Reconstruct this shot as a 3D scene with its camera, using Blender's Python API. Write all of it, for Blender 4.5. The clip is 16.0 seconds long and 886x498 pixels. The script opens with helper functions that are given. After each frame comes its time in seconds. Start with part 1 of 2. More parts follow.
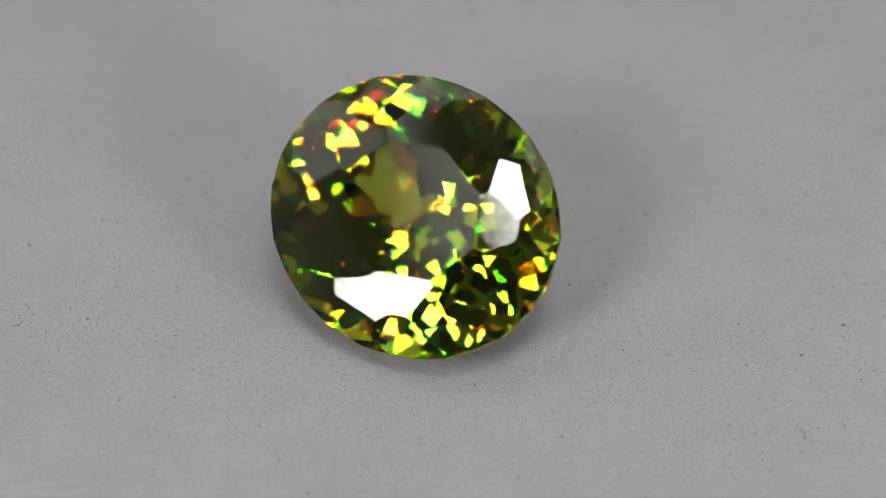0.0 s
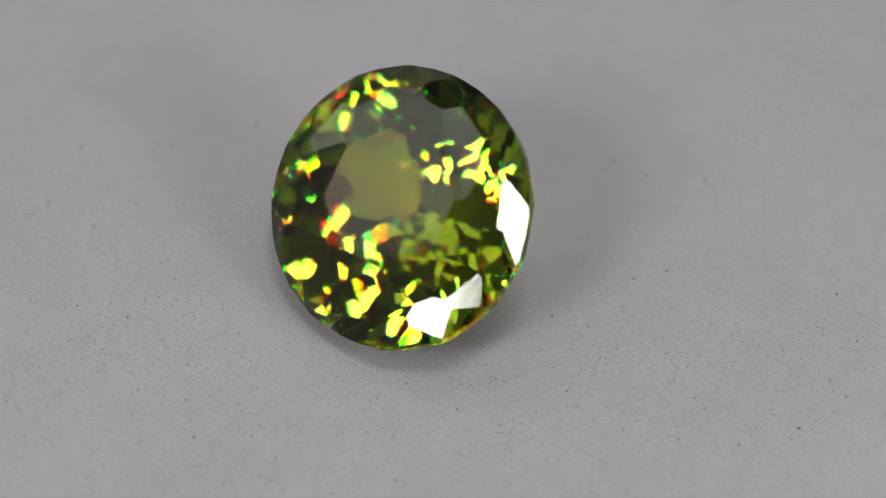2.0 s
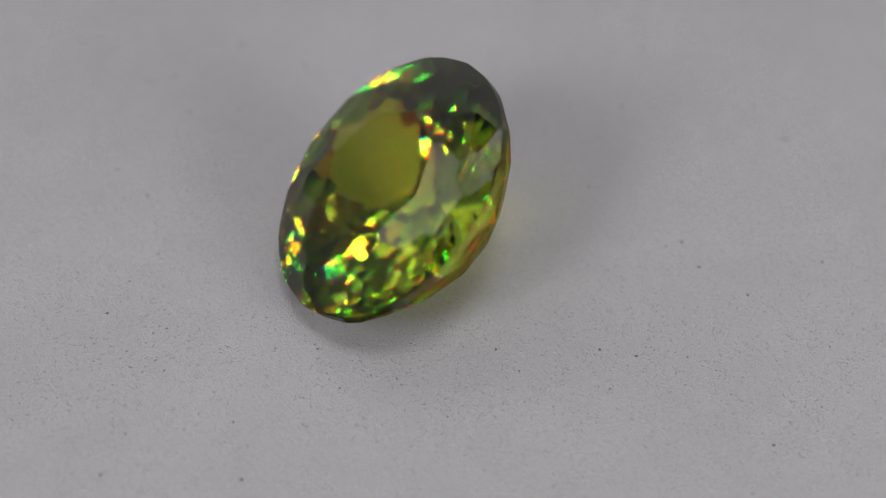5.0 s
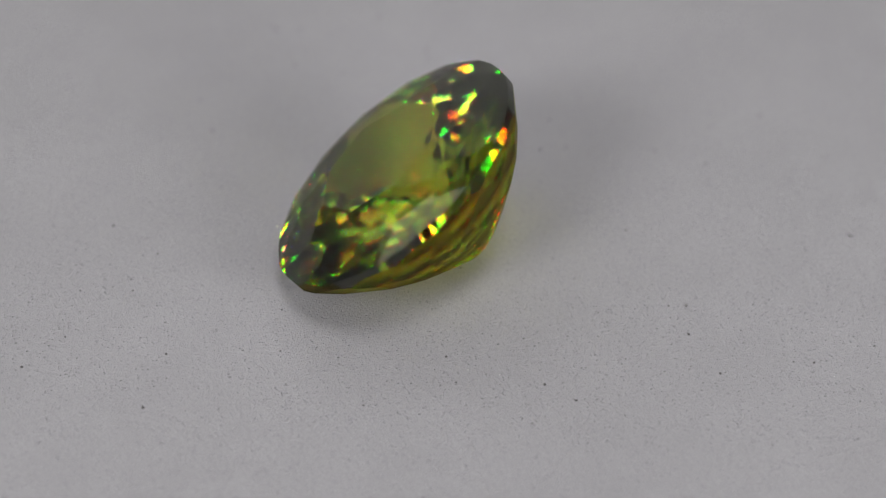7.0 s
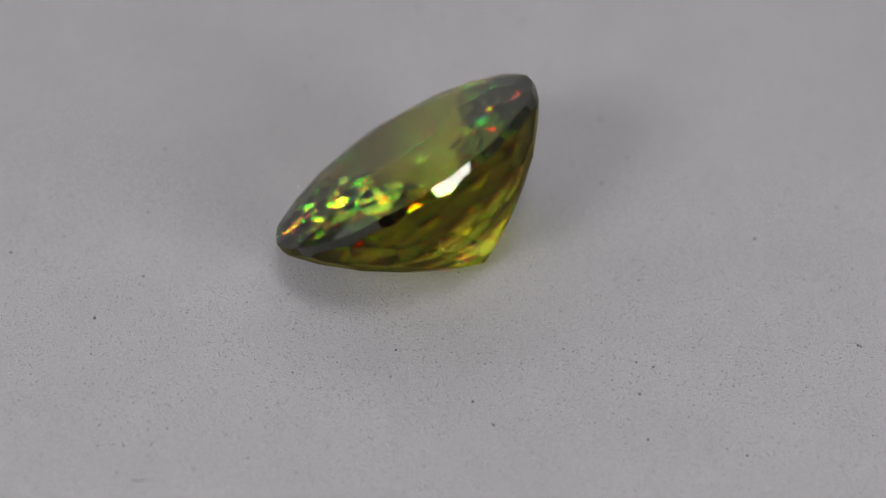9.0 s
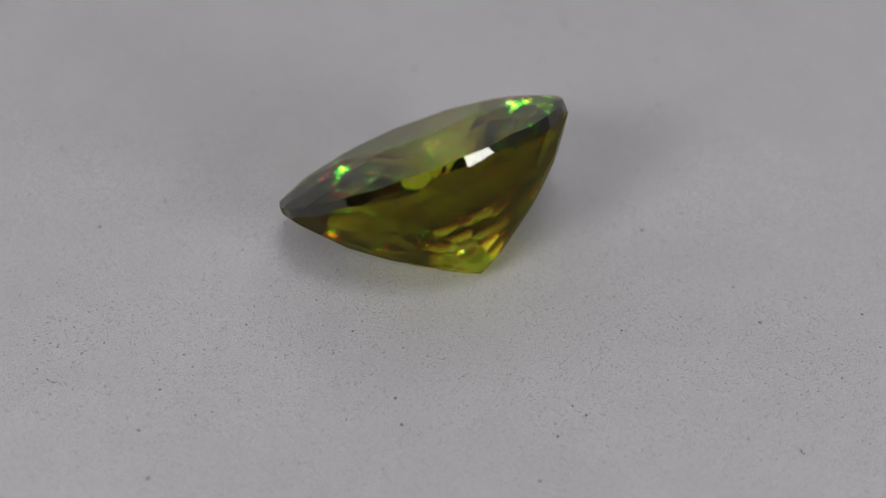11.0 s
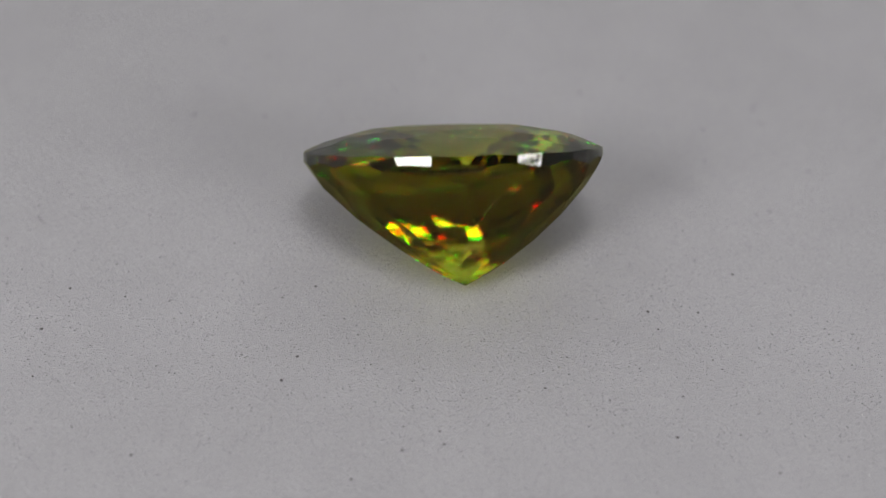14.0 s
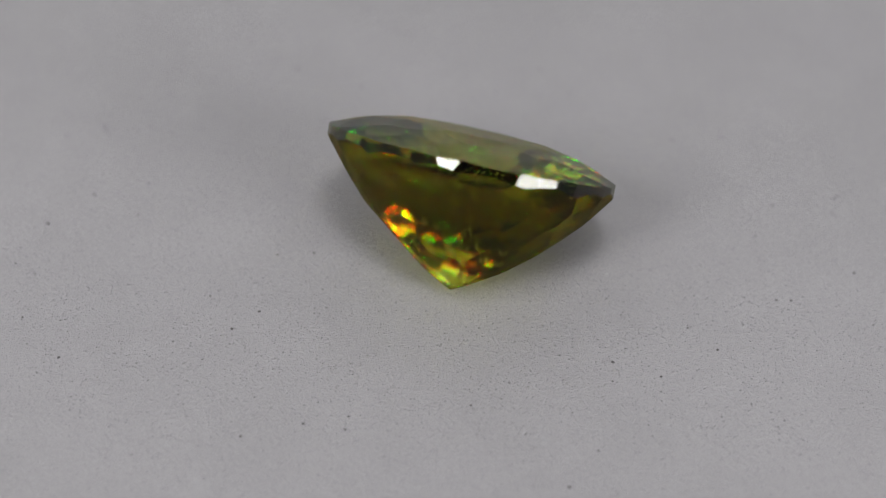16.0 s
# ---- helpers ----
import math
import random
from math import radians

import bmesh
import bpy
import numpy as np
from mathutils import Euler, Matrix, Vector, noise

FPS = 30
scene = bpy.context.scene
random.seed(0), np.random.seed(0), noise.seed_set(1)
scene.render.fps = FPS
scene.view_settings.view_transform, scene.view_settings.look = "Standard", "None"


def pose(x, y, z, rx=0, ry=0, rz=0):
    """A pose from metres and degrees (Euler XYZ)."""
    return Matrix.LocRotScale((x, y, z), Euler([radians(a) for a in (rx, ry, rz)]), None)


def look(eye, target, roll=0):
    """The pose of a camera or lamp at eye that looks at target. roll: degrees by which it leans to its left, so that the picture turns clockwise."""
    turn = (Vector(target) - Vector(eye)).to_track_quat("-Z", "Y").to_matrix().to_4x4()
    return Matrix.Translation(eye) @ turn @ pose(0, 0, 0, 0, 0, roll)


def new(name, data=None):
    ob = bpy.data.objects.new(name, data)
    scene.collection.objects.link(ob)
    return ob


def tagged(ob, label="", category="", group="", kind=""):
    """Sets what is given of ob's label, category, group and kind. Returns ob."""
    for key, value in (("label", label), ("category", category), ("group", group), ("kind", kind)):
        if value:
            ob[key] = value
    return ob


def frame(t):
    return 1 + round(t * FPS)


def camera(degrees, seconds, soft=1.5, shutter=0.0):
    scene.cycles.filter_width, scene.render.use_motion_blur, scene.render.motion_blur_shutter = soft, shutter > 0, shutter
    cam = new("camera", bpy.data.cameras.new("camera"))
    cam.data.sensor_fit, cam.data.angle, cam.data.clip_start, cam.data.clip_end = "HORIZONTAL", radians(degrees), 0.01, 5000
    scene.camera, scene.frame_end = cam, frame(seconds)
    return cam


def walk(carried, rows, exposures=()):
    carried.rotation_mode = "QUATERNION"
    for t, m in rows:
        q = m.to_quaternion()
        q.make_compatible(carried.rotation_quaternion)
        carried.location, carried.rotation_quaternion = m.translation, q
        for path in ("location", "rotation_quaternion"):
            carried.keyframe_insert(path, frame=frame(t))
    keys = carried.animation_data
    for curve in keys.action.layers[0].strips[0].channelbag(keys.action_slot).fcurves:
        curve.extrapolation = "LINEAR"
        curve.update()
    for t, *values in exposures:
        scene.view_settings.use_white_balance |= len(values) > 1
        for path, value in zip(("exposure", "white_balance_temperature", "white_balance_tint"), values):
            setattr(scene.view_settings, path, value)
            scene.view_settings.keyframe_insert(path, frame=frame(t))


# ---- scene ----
# The table-top set: millimetre-sized gemstone on a slowly turning platter.
MM = 0.001
ELEV, PITCH, YAW, ROLL = 42.368, 42.015, 0.021, 1.923
DIST = 97.0 * MM
SPIN = -11.062  # degrees per second, clockwise from above

cam = camera(17.42, 16.0, soft=1.2)
EYE = Vector((0, -math.cos(radians(ELEV)), math.sin(radians(ELEV)))) * DIST
AIM = EYE + Vector((math.sin(radians(YAW)) * math.cos(radians(PITCH)), math.cos(radians(YAW)) * math.cos(radians(PITCH)), -math.sin(radians(PITCH)))) * DIST
walk(cam, [(0.0, look(EYE, AIM, ROLL)), (16.0, look(EYE, AIM, ROLL))])
cam.data.dof.use_dof = True
cam.data.dof.focus_distance = 94.0 * MM
cam.data.dof.aperture_fstop = 43.0

# ---- light ----
world = bpy.data.worlds.new("room")
world.use_nodes = True
world.node_tree.nodes["Background"].inputs[0].default_value = (0.5, 0.5, 0.5, 1)
world.node_tree.nodes["Background"].inputs[1].default_value = 0.3
scene.world = world
scene.view_settings.exposure = 0.0


def panel_lamp(name, direction, distance, width, height, watts, colour):
    data = bpy.data.lights.new(name, "AREA")
    data.shape, data.size, data.size_y = "RECTANGLE", width, height
    data.energy, data.color = watts, colour
    ob = new(name, data)
    d = Vector(direction).normalized()
    ob.matrix_world = look(d * distance, (0, 0, 0))
    return tagged(ob, "unseen white panel lamp: softboxes and added fills", "lamp")


panel_lamp("softbox_lamp", (-0.505, -0.63, 0.59), 0.25, 0.068, 0.080, 0.312, (1.0, 0.985, 1.0))
panel_lamp("softbox_lamp", (0.66, -0.60, 0.40), 0.25, 0.105, 0.080, 0.315, (1.0, 0.985, 1.0))
panel_lamp("softbox_lamp", (0.06, -0.29, 0.95), 0.40, 0.090, 0.112, 0.515, (1.0, 0.985, 1.0))
# added fill lamp at the back left, in place of a bright wall
panel_lamp("back_fill_lamp", (-0.72, 0.25, 0.62), 0.36, 0.20, 0.25, 0.135, (1.0, 0.985, 1.0))
# added overhead fill strips, no such source seen: along both sides and along the back
for x, y, wide, deep, watts in ((-0.175, 0.02, 0.06, 0.46, 0.10), (0.185, 0.02, 0.06, 0.46, 0.12), (0.03, 0.215, 0.34, 0.08, 0.17)):
    strip = panel_lamp("fill_strip_lamp", (0, 0, 1), 0.44, wide, deep, watts, (1.0, 0.985, 1.0))
    strip.location.x, strip.location.y = x, y


# ---- materials ----
def material(name):
    mat = bpy.data.materials.new(name)
    mat.use_nodes = True
    nt = mat.node_tree
    nt.nodes.clear()
    return mat, nt, nt.nodes.new("ShaderNodeOutputMaterial")


def node(nt, kind, **inputs):
    n = nt.nodes.new(kind)
    for key, value in inputs.items():
        n.inputs[key.replace("_", " ")].default_value = value
    return n


DOUBLE = 0.105


def gem_material(name, through_colour, inside_colour, gloss_colour, low, high):
    """Clear coloured stone with fire and doubling: red, green and blue bend by different amounts, in two rays. Gloss by Fresnel."""
    mat, nt, out = material(name)
    last = None
    for i, ior in enumerate((low, (low + high) / 2, high, low + DOUBLE, (low + high) / 2 + DOUBLE, high + DOUBLE)):
        one = [0, 0, 0, 1]
        one[i % 3] = through_colour[i % 3] / 2
        bend = node(nt, "ShaderNodeBsdfRefraction", Color=one, Roughness=0.0, IOR=ior)
        if last is None:
            last = bend.outputs[0]
        else:
            add = nt.nodes.new("ShaderNodeAddShader")
            nt.links.new(last, add.inputs[0])
            nt.links.new(bend.outputs[0], add.inputs[1])
            last = add.outputs[0]
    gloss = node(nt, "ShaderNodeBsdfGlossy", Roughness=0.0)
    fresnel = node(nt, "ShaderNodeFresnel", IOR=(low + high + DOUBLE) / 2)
    # surface gloss takes gloss_colour; total reflection takes inside_colour, standing in for absorbed light
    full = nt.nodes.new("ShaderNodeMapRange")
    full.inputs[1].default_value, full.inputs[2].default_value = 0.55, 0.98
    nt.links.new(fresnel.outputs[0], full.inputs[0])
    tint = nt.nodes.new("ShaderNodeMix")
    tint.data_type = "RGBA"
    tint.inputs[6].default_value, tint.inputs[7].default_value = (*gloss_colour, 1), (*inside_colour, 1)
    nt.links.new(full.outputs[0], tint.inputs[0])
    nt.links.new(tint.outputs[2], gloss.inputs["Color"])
    both = nt.nodes.new("ShaderNodeMixShader")
    nt.links.new(fresnel.outputs[0], both.inputs[0])
    nt.links.new(last, both.inputs[1])
    nt.links.new(gloss.outputs[0], both.inputs[2])
    nt.links.new(both.outputs[0], out.inputs["Surface"])
    return mat


def maths(nt, op, a, b=0.0, c=0.0):
    n = nt.nodes.new("ShaderNodeMath")
    n.operation = op
    for i, v in enumerate((a, b, c)):
        if isinstance(v, (int, float)):
            n.inputs[i].default_value = v
        else:
            nt.links.new(v, n.inputs[i])
    return n.outputs[0]


def grey_cover_material():
    """Matte grey coated sheet: sandy grain, uneven fine pits in drifts, soft mottling."""
    mat, nt, out = material("grey_cover")
    co = nt.nodes.new("ShaderNodeTexCoord").outputs["Object"]

    def noise_at(scale, detail):
        n = node(nt, "ShaderNodeTexNoise", Scale=scale, Detail=detail, Roughness=0.6)
        nt.links.new(co, n.inputs["Vector"])
        return n.outputs[0]

    fine, ripple, sand, drift, big = noise_at(22000.0, 2.0), noise_at(12500.0, 3.0), noise_at(6500.0, 3.0), noise_at(420.0, 3.0), noise_at(90.0, 4.0)

    def pits(scale, share, radius):
        v = node(nt, "ShaderNodeTexVoronoi", Scale=scale)
        nt.links.new(co, v.inputs["Vector"])
        sep = nt.nodes.new("ShaderNodeSeparateColor")
        nt.links.new(v.outputs["Color"], sep.inputs[0])
        # more pits where the drift is high, each of its own depth and width
        level = maths(nt, "ADD", sep.outputs[0], maths(nt, "MULTIPLY_ADD", drift, 1.3, -0.65))
        some = maths(nt, "GREATER_THAN", level, 1 - share)
        wide = maths(nt, "MULTIPLY_ADD", sep.outputs[1], radius * 0.8, radius * 0.5)
        dip = maths(nt, "SUBTRACT", 1.0, maths(nt, "DIVIDE", v.outputs["Distance"], wide))
        dip = maths(nt, "MAXIMUM", dip, 0.0)
        dip = maths(nt, "MULTIPLY", dip, maths(nt, "MULTIPLY_ADD", sep.outputs[2], 0.8, 0.2))
        return maths(nt, "MULTIPLY", dip, some)

    holes = maths(nt, "ADD", maths(nt, "MULTIPLY", pits(11500.0, 0.55, 0.44), 0.62), pits(7000.0, 0.16, 0.28))
    shade = maths(nt, "MULTIPLY_ADD", sand, 0.45, maths(nt, "MULTIPLY", fine, 0.32))
    shade = maths(nt, "ADD", shade, maths(nt, "MULTIPLY_ADD", drift, 0.25, maths(nt, "MULTIPLY", big, 0.38)))
    tone = nt.nodes.new("ShaderNodeValToRGB")
    tone.color_ramp.elements[0].position, tone.color_ramp.elements[1].position = 0.42, 0.92
    tone.color_ramp.elements[0].color, tone.color_ramp.elements[1].color = (0.275, 0.270, 0.277, 1), (0.375, 0.369, 0.378, 1)
    nt.links.new(shade, tone.inputs[0])
    dark = node(nt, "ShaderNodeMix")
    dark.data_type = "RGBA"
    dark.inputs[7].default_value = (0.06, 0.058, 0.06, 1)
    nt.links.new(maths(nt, "MINIMUM", maths(nt, "MULTIPLY", holes, 0.62), 1.0), dark.inputs[0])
    nt.links.new(tone.outputs[0], dark.inputs[6])
    p = node(nt, "ShaderNodeBsdfPrincipled", Roughness=0.7)
    nt.links.new(dark.outputs[2], p.inputs["Base Color"])
    height = maths(nt, "SUBTRACT", maths(nt, "MULTIPLY_ADD", ripple, 0.5, maths(nt, "MULTIPLY_ADD", sand, 0.35, maths(nt, "MULTIPLY", fine, 0.4))), maths(nt, "MULTIPLY", holes, 0.9))
    bump = node(nt, "ShaderNodeBump", Strength=1.0, Distance=0.00008)
    nt.links.new(height, bump.inputs["Height"])
    nt.links.new(bump.outputs[0], p.inputs["Normal"])
    nt.links.new(p.outputs[0], out.inputs["Surface"])
    return mat


def plain_material(name, colour, rough, scale, spread=0.12, bump_size=0.0):
    mat, nt, out = material(name)
    co = nt.nodes.new("ShaderNodeTexCoord")
    n = node(nt, "ShaderNodeTexNoise", Scale=scale, Detail=5.0)
    nt.links.new(co.outputs["Object"], n.inputs["Vector"])
    ramp = nt.nodes.new("ShaderNodeValToRGB")
    ramp.color_ramp.elements[0].color = (*[c * (1 - spread) for c in colour], 1)
    ramp.color_ramp.elements[1].color = (*[min(1, c * (1 + spread)) for c in colour], 1)
    nt.links.new(n.outputs[0], ramp.inputs[0])
    p = node(nt, "ShaderNodeBsdfPrincipled", Roughness=rough)
    nt.links.new(ramp.outputs[0], p.inputs["Base Color"])
    if bump_size:
        bump = node(nt, "ShaderNodeBump", Strength=0.4, Distance=bump_size)
        nt.links.new(n.outputs[0], bump.inputs["Height"])
        nt.links.new(bump.outputs[0], p.inputs["Normal"])
    nt.links.new(p.outputs[0], out.inputs["Surface"])
    return mat


# one stone in three copies; each part's reflection brightness is set in its colours
GEM = gem_material("yellow_green_gem_dim_gloss", (0.97, 0.95, 0.26), (0.61, 0.66, 0.38), (0.38, 0.32, 0.14), 1.86, 1.945)
GEM_TOP = gem_material("gem_top_bright_gloss", (0.89, 0.97, 0.38), (0.44, 0.39, 0.12), (0.68, 0.68, 0.63), 1.86, 1.945)
EDGE = gem_material("gem_girdle_dim", (0.55, 0.58, 0.12), (0.30, 0.30, 0.10), (0.68, 0.68, 0.63), 1.86, 1.945)
COVER = grey_cover_material()
WALL = plain_material("grey_added_enclosure", (0.26, 0.26, 0.26), 0.9, 300.0, 0.06, 0.0005)
WHITE = plain_material("white_bounce_wall", (0.66, 0.66, 0.655), 0.9, 300.0, 0.05, 0.0005)
DIM = plain_material("black_added_front", (0.04, 0.04, 0.04), 0.9, 300.0, 0.1, 0.0005)
DESK = plain_material("desk_laminate", (0.7, 0.7, 0.69), 0.6, 40.0)
FLAW = plain_material("pale_flaw", (0.75, 0.75, 0.5), 0.6, 4000.0)
PALE = plain_material("pale_dust", (0.7, 0.7, 0.7), 0.9, 4000.0)
RIM = plain_material("grey_plastic", (0.25, 0.25, 0.26), 0.5, 200.0)
SPECK = plain_material("dark_dust", (0.09, 0.085, 0.085), 0.9, 4000.0)


# ---- building helpers ----
def part(name, bm, mat, parent=None, label="", smooth=False):
    me = bpy.data.meshes.new(name)
    bm.to_mesh(me)
    bm.free()
    me.materials.append(mat)
    for f in me.polygons:
        f.use_smooth = smooth
    ob = new(name, me)
    if parent:
        ob.parent = parent
    if label:
        tagged(ob, label)
    return ob


def lathe(profile, steps):
    """A solid of revolution round z from (radius, height) pairs."""
    bm = bmesh.new()
    rows = []
    for r, h in profile:
        if r == 0:
            rows.append([bm.verts.new((0, 0, h))])
        else:
            rows.append([bm.verts.new((r * math.cos(2 * math.pi * i / steps), r * math.sin(2 * math.pi * i / steps), h)) for i in range(steps)])
    for a, b in zip(rows, rows[1:]):
        for i in range(steps):
            j = (i + 1) % steps
            if len(a) == 1:
                bm.faces.new((a[0], b[i], b[j]))
            elif len(b) == 1:
                bm.faces.new((a[i], b[0], a[j]))
            else:
                bm.faces.new((a[i], b[i], b[j], a[j]))
    bmesh.ops.recalc_face_normals(bm, faces=bm.faces)
    return bm


def box(x0, y0, z0, x1, y1, z1):
    bm = bmesh.new()
    bmesh.ops.create_cube(bm, size=1.0)
    for v in bm.verts:
        v.co = Vector(((x0 + x1) / 2 + v.co.x * (x1 - x0), (y0 + y1) / 2 + v.co.y * (y1 - y0), (z0 + z1) / 2 + v.co.z * (z1 - z0)))
    return bm


# ---- the set: desk, added unseen walls, turntable ----
def setting():
    s, h, t, low = 0.30, 0.45, 0.006, -0.03
    tagged(part("floor", box(-0.6, -0.42, low - 0.025, 0.6, 0.42, low), DESK), "pale laminate desk top under the turntable", "desk", kind="structure")
    # enclosure is added, out of view; its tones steer bounce and the stone's reflections
    for name, b in (("wall_north", (-s, s, low, s, s + t, h)), ("wall_south", (-s, -s - t, low, s, -s, h)),
                    ("wall_east", (s, -s, low, s + t, s, h)), ("wall_west", (-s - t, -s, low, -s, s, h))):
        dark = name == "wall_south"
        tagged(part(name, box(*b), DIM if dark else WHITE if name == "wall_north" else WALL), "unseen plain black front wall, added to darken reflections" if dark else "unseen plain wall, added to bounce light", "wall", kind="structure")
    tagged(part("ceiling", box(-s, -s, h, s, s, h + t), WALL), "unseen plain grey roof, added to shape the light", "ceiling", kind="structure")


def turntable():
    thing = tagged(new("turntable"), "small motorised turntable with a matte grey top", "turntable")
    thing.location = (0, 0, 0)
    part("base", lathe([(0, -0.03), (0.055, -0.03), (0.057, -0.028), (0.057, -0.012), (0.054, -0.010), (0, -0.010)], 96), RIM, thing, "round grey plastic base", True)
    platter = part("platter", lathe([(0, -0.0085), (0.068, -0.0085), (0.070, -0.0075), (0.070, -0.0008), (0.0692, 0), (0, 0)], 128), COVER, thing, "matte grey pitted sheet on the turning platter")
    return thing, platter


# dust lying on the top sheet: x, y in millimetres
DUST = ((6.95, 3.0), (-8.36, -6.6), (-10.11, -6.8), (13.8, 2.42), (12.5, 4.31), (6.59, 11.03), (1.18, -5.61), (0.83, 14.04), (4.27, -0.7),
        (-4.68, 8.58), (-5.57, 10.82), (11.82, -3.7), (13.3, -2.2), (-5.35, 5.5), (-5.42, 4.62), (-6.93, 5.29), (-10.75, -1.52), (-13.88, 0.37),
        (-11.58, 1.72), (-11.09, 1.69), (-8.36, 1.45), (-11.53, -3.11), (-3.9, -10.58), (-2.23, -9.28), (4.9, -10.64), (2.6, -9.61),
        (1.26, -12.74), (4.6, 7.35), (3.27, 7.61), (-0.74, 6.56), (3.1, -5.96), (2.41, -14.25), (10.0, -4.25), (11.47, -8.06), (-3.66, 10.15),
        (-5.93, 12.76), (10.27, -2.63), (6.07, 2.17), (-8.88, 4.06), (3.17, 7.04), (-4.88, -9.22), (6.56, 7.89))
# fine dark fibres: x, y, length in millimetres and turn in degrees
FIBRES = ((-13.97, -3.55, 0.5, -20), (-13.51, -2.8, 0.4, 80), (11.61, -7.54, 0.5, 40))


def fibre(length, seed):
    """A thin bent thread lying level."""
    rnd = random.Random(seed)
    bm, way, at, rings = bmesh.new(), 0.0, Vector((0, 0, 0.012 * MM)), []
    for k in range(9):
        side = Vector((-math.sin(way), math.cos(way), 0)) * 0.014 * MM
        rings.append([bm.verts.new(at + side * math.cos(q) + Vector((0, 0, 0.012 * MM * math.sin(q)))) for q in (0, 1.57, 3.14, 4.71)])
        at = at + Vector((math.cos(way), math.sin(way), 0)) * length * MM / 8
        way += rnd.uniform(-0.1, 0.55)
    for p, q in zip(rings, rings[1:]):
        for i in range(4):
            bm.faces.new((p[i], p[(i + 1) % 4], q[(i + 1) % 4], q[i]))
    bm.faces.new(rings[0][::-1])
    bm.faces.new(rings[-1])
    bmesh.ops.recalc_face_normals(bm, faces=bm.faces)
    return bm


def grain(size, seed):
    rnd = random.Random(seed)
    bm = bmesh.new()
    bmesh.ops.create_icosphere(bm, subdivisions=1, radius=size)
    for v in bm.verts:
        v.co = Vector((v.co.x * rnd.uniform(0.6, 1.3), v.co.y * rnd.uniform(0.6, 1.3), v.co.z * rnd.uniform(0.3, 0.7)))
    return bm


def dust(platter):
    for i, (x, y) in enumerate(DUST):
        ob = part("speck", grain((0.036 + 0.03 * (i * 7 % 10) / 10 + (0.02 if i in (0, 12) else 0)) * MM, i), SPECK, platter)
        ob.location = (x * MM, y * MM, 0.01 * MM)
        ob.rotation_euler = (0, 0, i * 1.7)
    for i, (x, y, length, turn) in enumerate(FIBRES):
        ob = part("fibre", fibre(length, i), SPECK, platter)
        ob.location, ob.rotation_euler = (x * MM, y * MM, 0), (0, 0, radians(turn))
    rnd = random.Random(11)
    for name, mat, count, small, large, label in (("grit", SPECK, 230, 0.013, 0.045, "dark grit"), ("lint", PALE, 60, 0.012, 0.03, "pale dust grains")):
        bm = bmesh.new()
        for _ in range(count):
            r, a, size = 27 * MM * math.sqrt(rnd.random()), rnd.uniform(0, 6.283), MM * (small + (large - small) * rnd.random() ** 3)
            m = Matrix.Translation((r * math.cos(a), r * math.sin(a), size * 0.2)) @ Matrix.Rotation(rnd.uniform(0, 6.283), 4, "Z") @ Matrix.Diagonal((1, rnd.uniform(0.4, 1), 0.5, 1))
            bmesh.ops.create_icosphere(bm, subdivisions=1, radius=size, matrix=m)
        tagged(part(name, bm, mat, platter, label), kind="stuff")


# ---- the gemstone, cut by planes as a lapidary would ----
LONG, WIDE, MEAN = 5.008, 4.465, 4.78
GIRDLE = 0.29
TURN = 10.7
# the point of the pavilion lies off the middle of the oval: sideways shift per depth
LEAN = (0.0998, -0.0386)


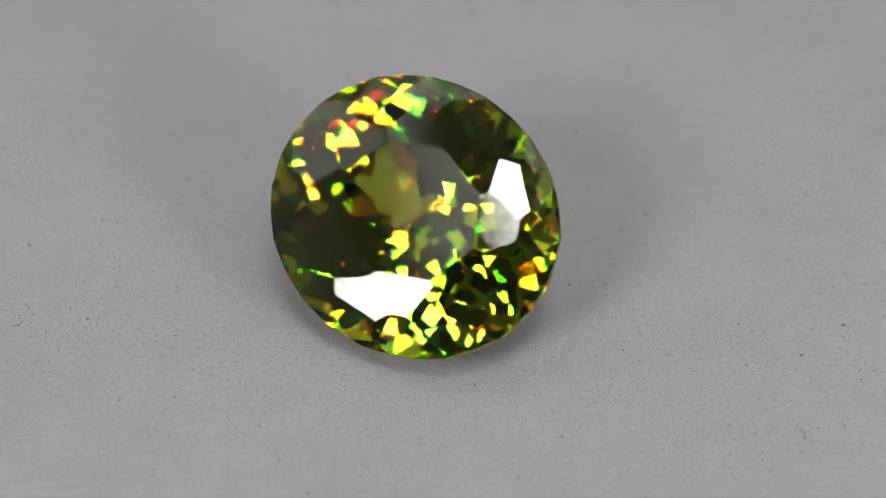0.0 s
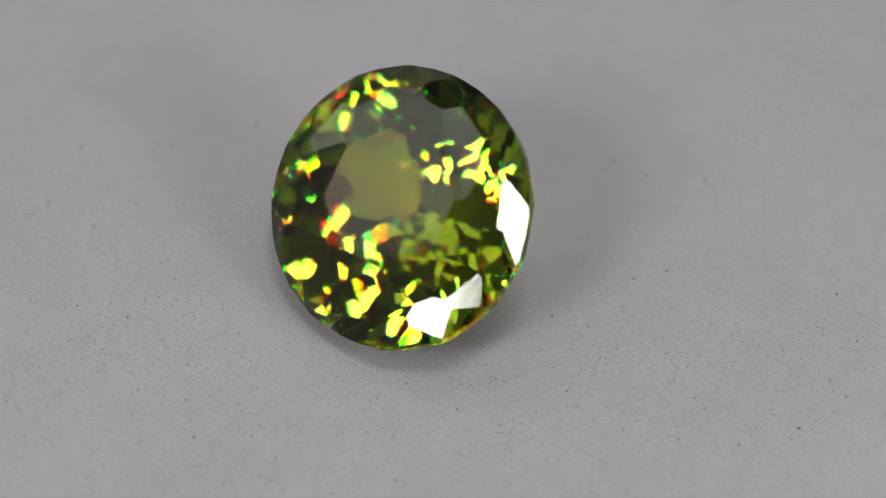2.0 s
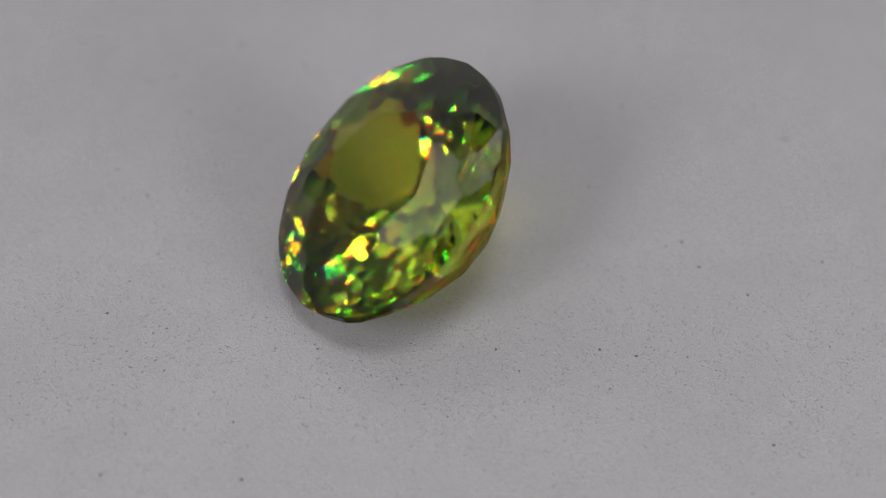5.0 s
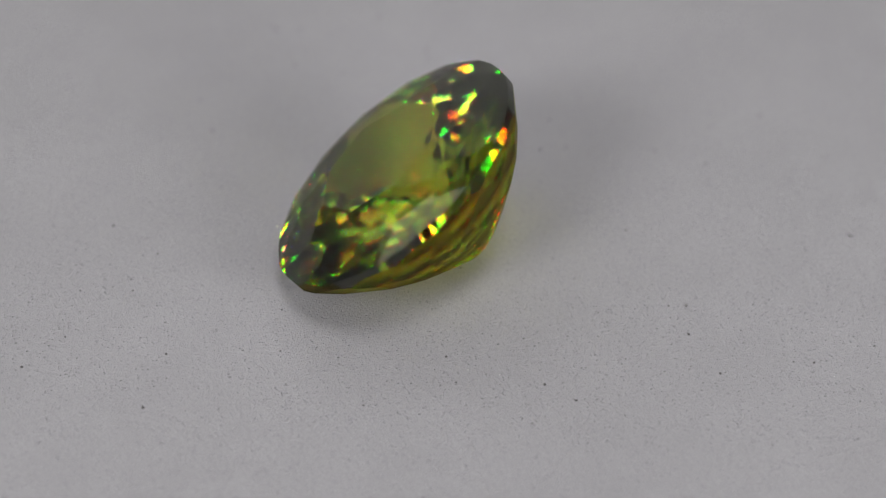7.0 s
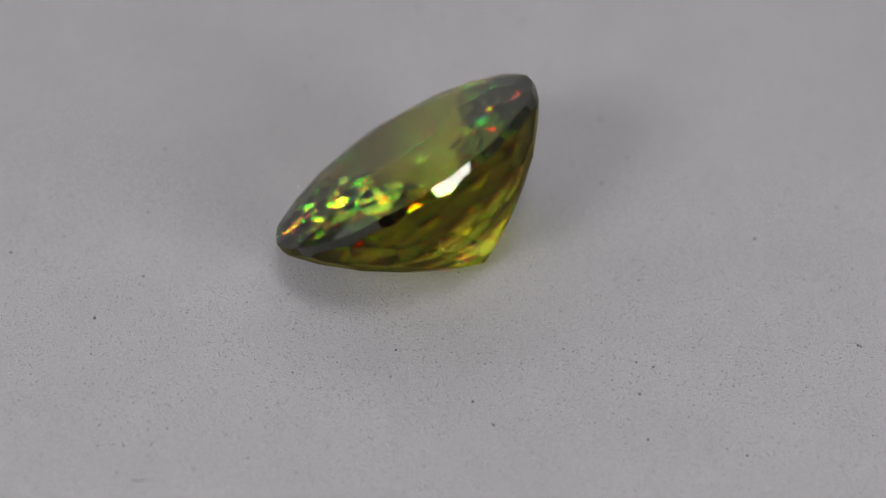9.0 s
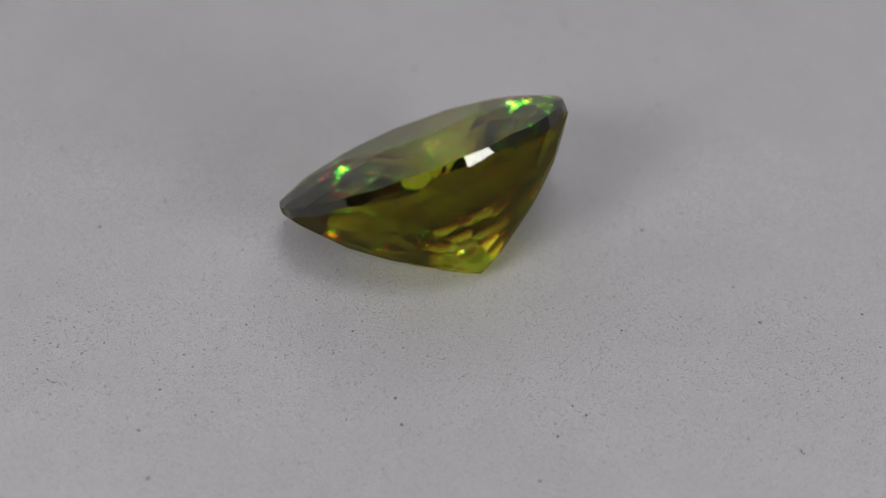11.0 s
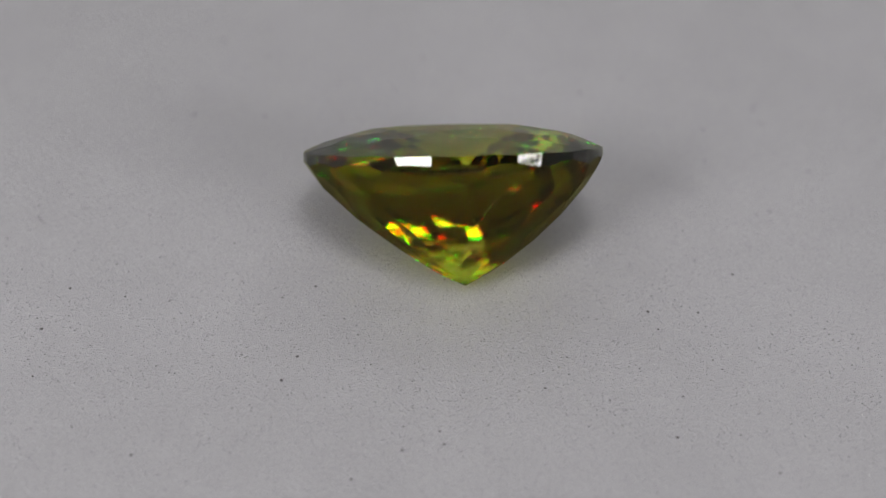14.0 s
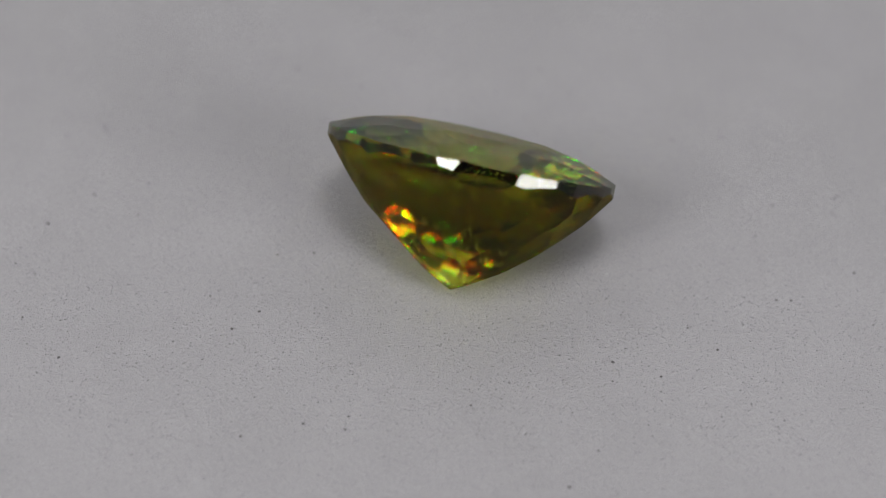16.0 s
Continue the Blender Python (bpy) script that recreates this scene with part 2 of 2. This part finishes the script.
def cut_stone():
    bm = bmesh.new()
    bmesh.ops.create_cube(bm, size=24.0)
    cuts = []

    rnd = random.Random(4)

    def tier(count, offset, slope, r, h, up, loose):
        """count facets, at that slope from level, through the ring (r, h)."""
        for k in range(count):
            a = radians(TURN + rnd.uniform(-2, 2) * loose) + 2 * math.pi * (k + offset) / count
            tilt = slope + rnd.uniform(-1, 1) * loose
            s, c = math.sin(radians(tilt)), math.cos(radians(tilt)) * (1 if up else -1)
            cuts.append((Vector((r * math.cos(a), r * math.sin(a), h)), Vector((s * math.cos(a), s * math.sin(a), c))))

    g = GIRDLE / 2
    cuts.append((Vector((0, 0, g + 0.89)), Vector((0, 0, 1))))
    tier(44, 0.5, 90, MEAN, 0, True, 2.2)
    tier(16, 0.5, 31, MEAN, g, True, 0.9)
    tier(16, 0, 24, 4.1, g + 0.36, True, 0.8)
    tier(8, 0, 17.5, 3.6, g + 0.55, True, 0.6)
    tier(8, 0.5, 12, 2.3, g + 0.875, True, 0.5)
    # pavilion: rings of facets from the girdle to the point, narrower towards the point
    slopes = (59, 50, 44, 39.8, 37, 35, 32.5, 30, 27)
    rings = (MEAN, 4.35, 3.65, 2.9, 2.3, 1.8, 1.3, 0.85, 0.42)
    counts = (16, 16, 16, 20, 20, 20, 16, 16, 8)
    depth = -0.05
    for i, (slope, r, count) in enumerate(zip(slopes, rings, counts)):
        tier(count, 0.5 - i % 2 * 0.5, slope, r, -g - max(depth, 0), False, 2.4)
        depth += (r - (*rings, 0)[i + 1]) * math.tan(radians(slope))
    for co, no in cuts:
        geom = bm.verts[:] + bm.edges[:] + bm.faces[:]
        made = bmesh.ops.bisect_plane(bm, geom=geom, dist=1e-6, plane_co=co, plane_no=no, clear_outer=True)
        edges = [e for e in made["geom_cut"] if isinstance(e, bmesh.types.BMEdge)]
        if len(edges) > 2:
            bmesh.ops.contextual_create(bm, geom=edges)
    bmesh.ops.recalc_face_normals(bm, faces=bm.faces)
    for v in bm.verts:
        deep = min(v.co.z, 0)
        v.co = Vector((v.co.x * LONG / MEAN + deep * LEAN[0], v.co.y * WIDE / MEAN + deep * LEAN[1], v.co.z * (0.839 if v.co.z > 0 else 1.018))) * MM
    bm.normal_update()
    return bm


def gemstone():
    thing = tagged(new("gemstone"), "yellow-green faceted oval gemstone lying tilted on the turntable", "gemstone")
    bm = cut_stone()
    rest = pose(0, 0, 0, 0, 0, -19.83) @ pose(0, 0, 0, 37.24) @ pose(0, 0, 0, 0, 0, -24.86)
    low = min((rest @ v.co).z for v in bm.verts)
    start = Matrix.Translation((-0.9375 * MM, -1.476 * MM, 0.006 * MM - low)) @ rest
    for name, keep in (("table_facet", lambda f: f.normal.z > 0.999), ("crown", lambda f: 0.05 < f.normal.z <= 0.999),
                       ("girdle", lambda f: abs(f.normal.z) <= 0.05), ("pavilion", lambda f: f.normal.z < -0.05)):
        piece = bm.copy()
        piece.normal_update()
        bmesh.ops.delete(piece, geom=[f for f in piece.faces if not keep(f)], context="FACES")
        part(name, piece, GEM if name == "pavilion" else EDGE if name == "girdle" else GEM_TOP, thing)
    bm.free()
    for i, (x, y, z, spread, count) in enumerate(((-3.95, 0.08, 0.22, 0.28, 26), (2.2, -3.4, 0.12, 0.32, 34), (0.5, 0.6, -1.5, 0.9, 22))):
        rnd = random.Random(30 + i)
        flaw = bmesh.new()
        for _ in range(count):
            size = rnd.uniform(0.012, 0.045) * MM
            at = Vector((x + rnd.gauss(0, spread) * 0.6, y + rnd.gauss(0, spread) * 0.6, z + rnd.gauss(0, spread) * 0.3)) * MM
            m = Matrix.Translation(at) @ Euler((rnd.uniform(0, 3), rnd.uniform(0, 3), rnd.uniform(0, 3))).to_matrix().to_4x4() @ Matrix.Diagonal((1, rnd.uniform(0.3, 1), 0.15, 1))
            bmesh.ops.create_icosphere(flaw, subdivisions=1, radius=size, matrix=m)
        part("inclusion", flaw, FLAW, thing, "pale feathery inclusion inside the stone")
    return thing, start


setting()
table, platter = turntable()
dust(platter)
gem, gem_start = gemstone()


def motions():
    turns = [(i * 0.5, Matrix.Rotation(radians(SPIN * i * 0.5), 4, "Z")) for i in range(33)]
    walk(platter, turns)
    walk(gem, [(t, m @ gem_start) for t, m in turns])


motions()
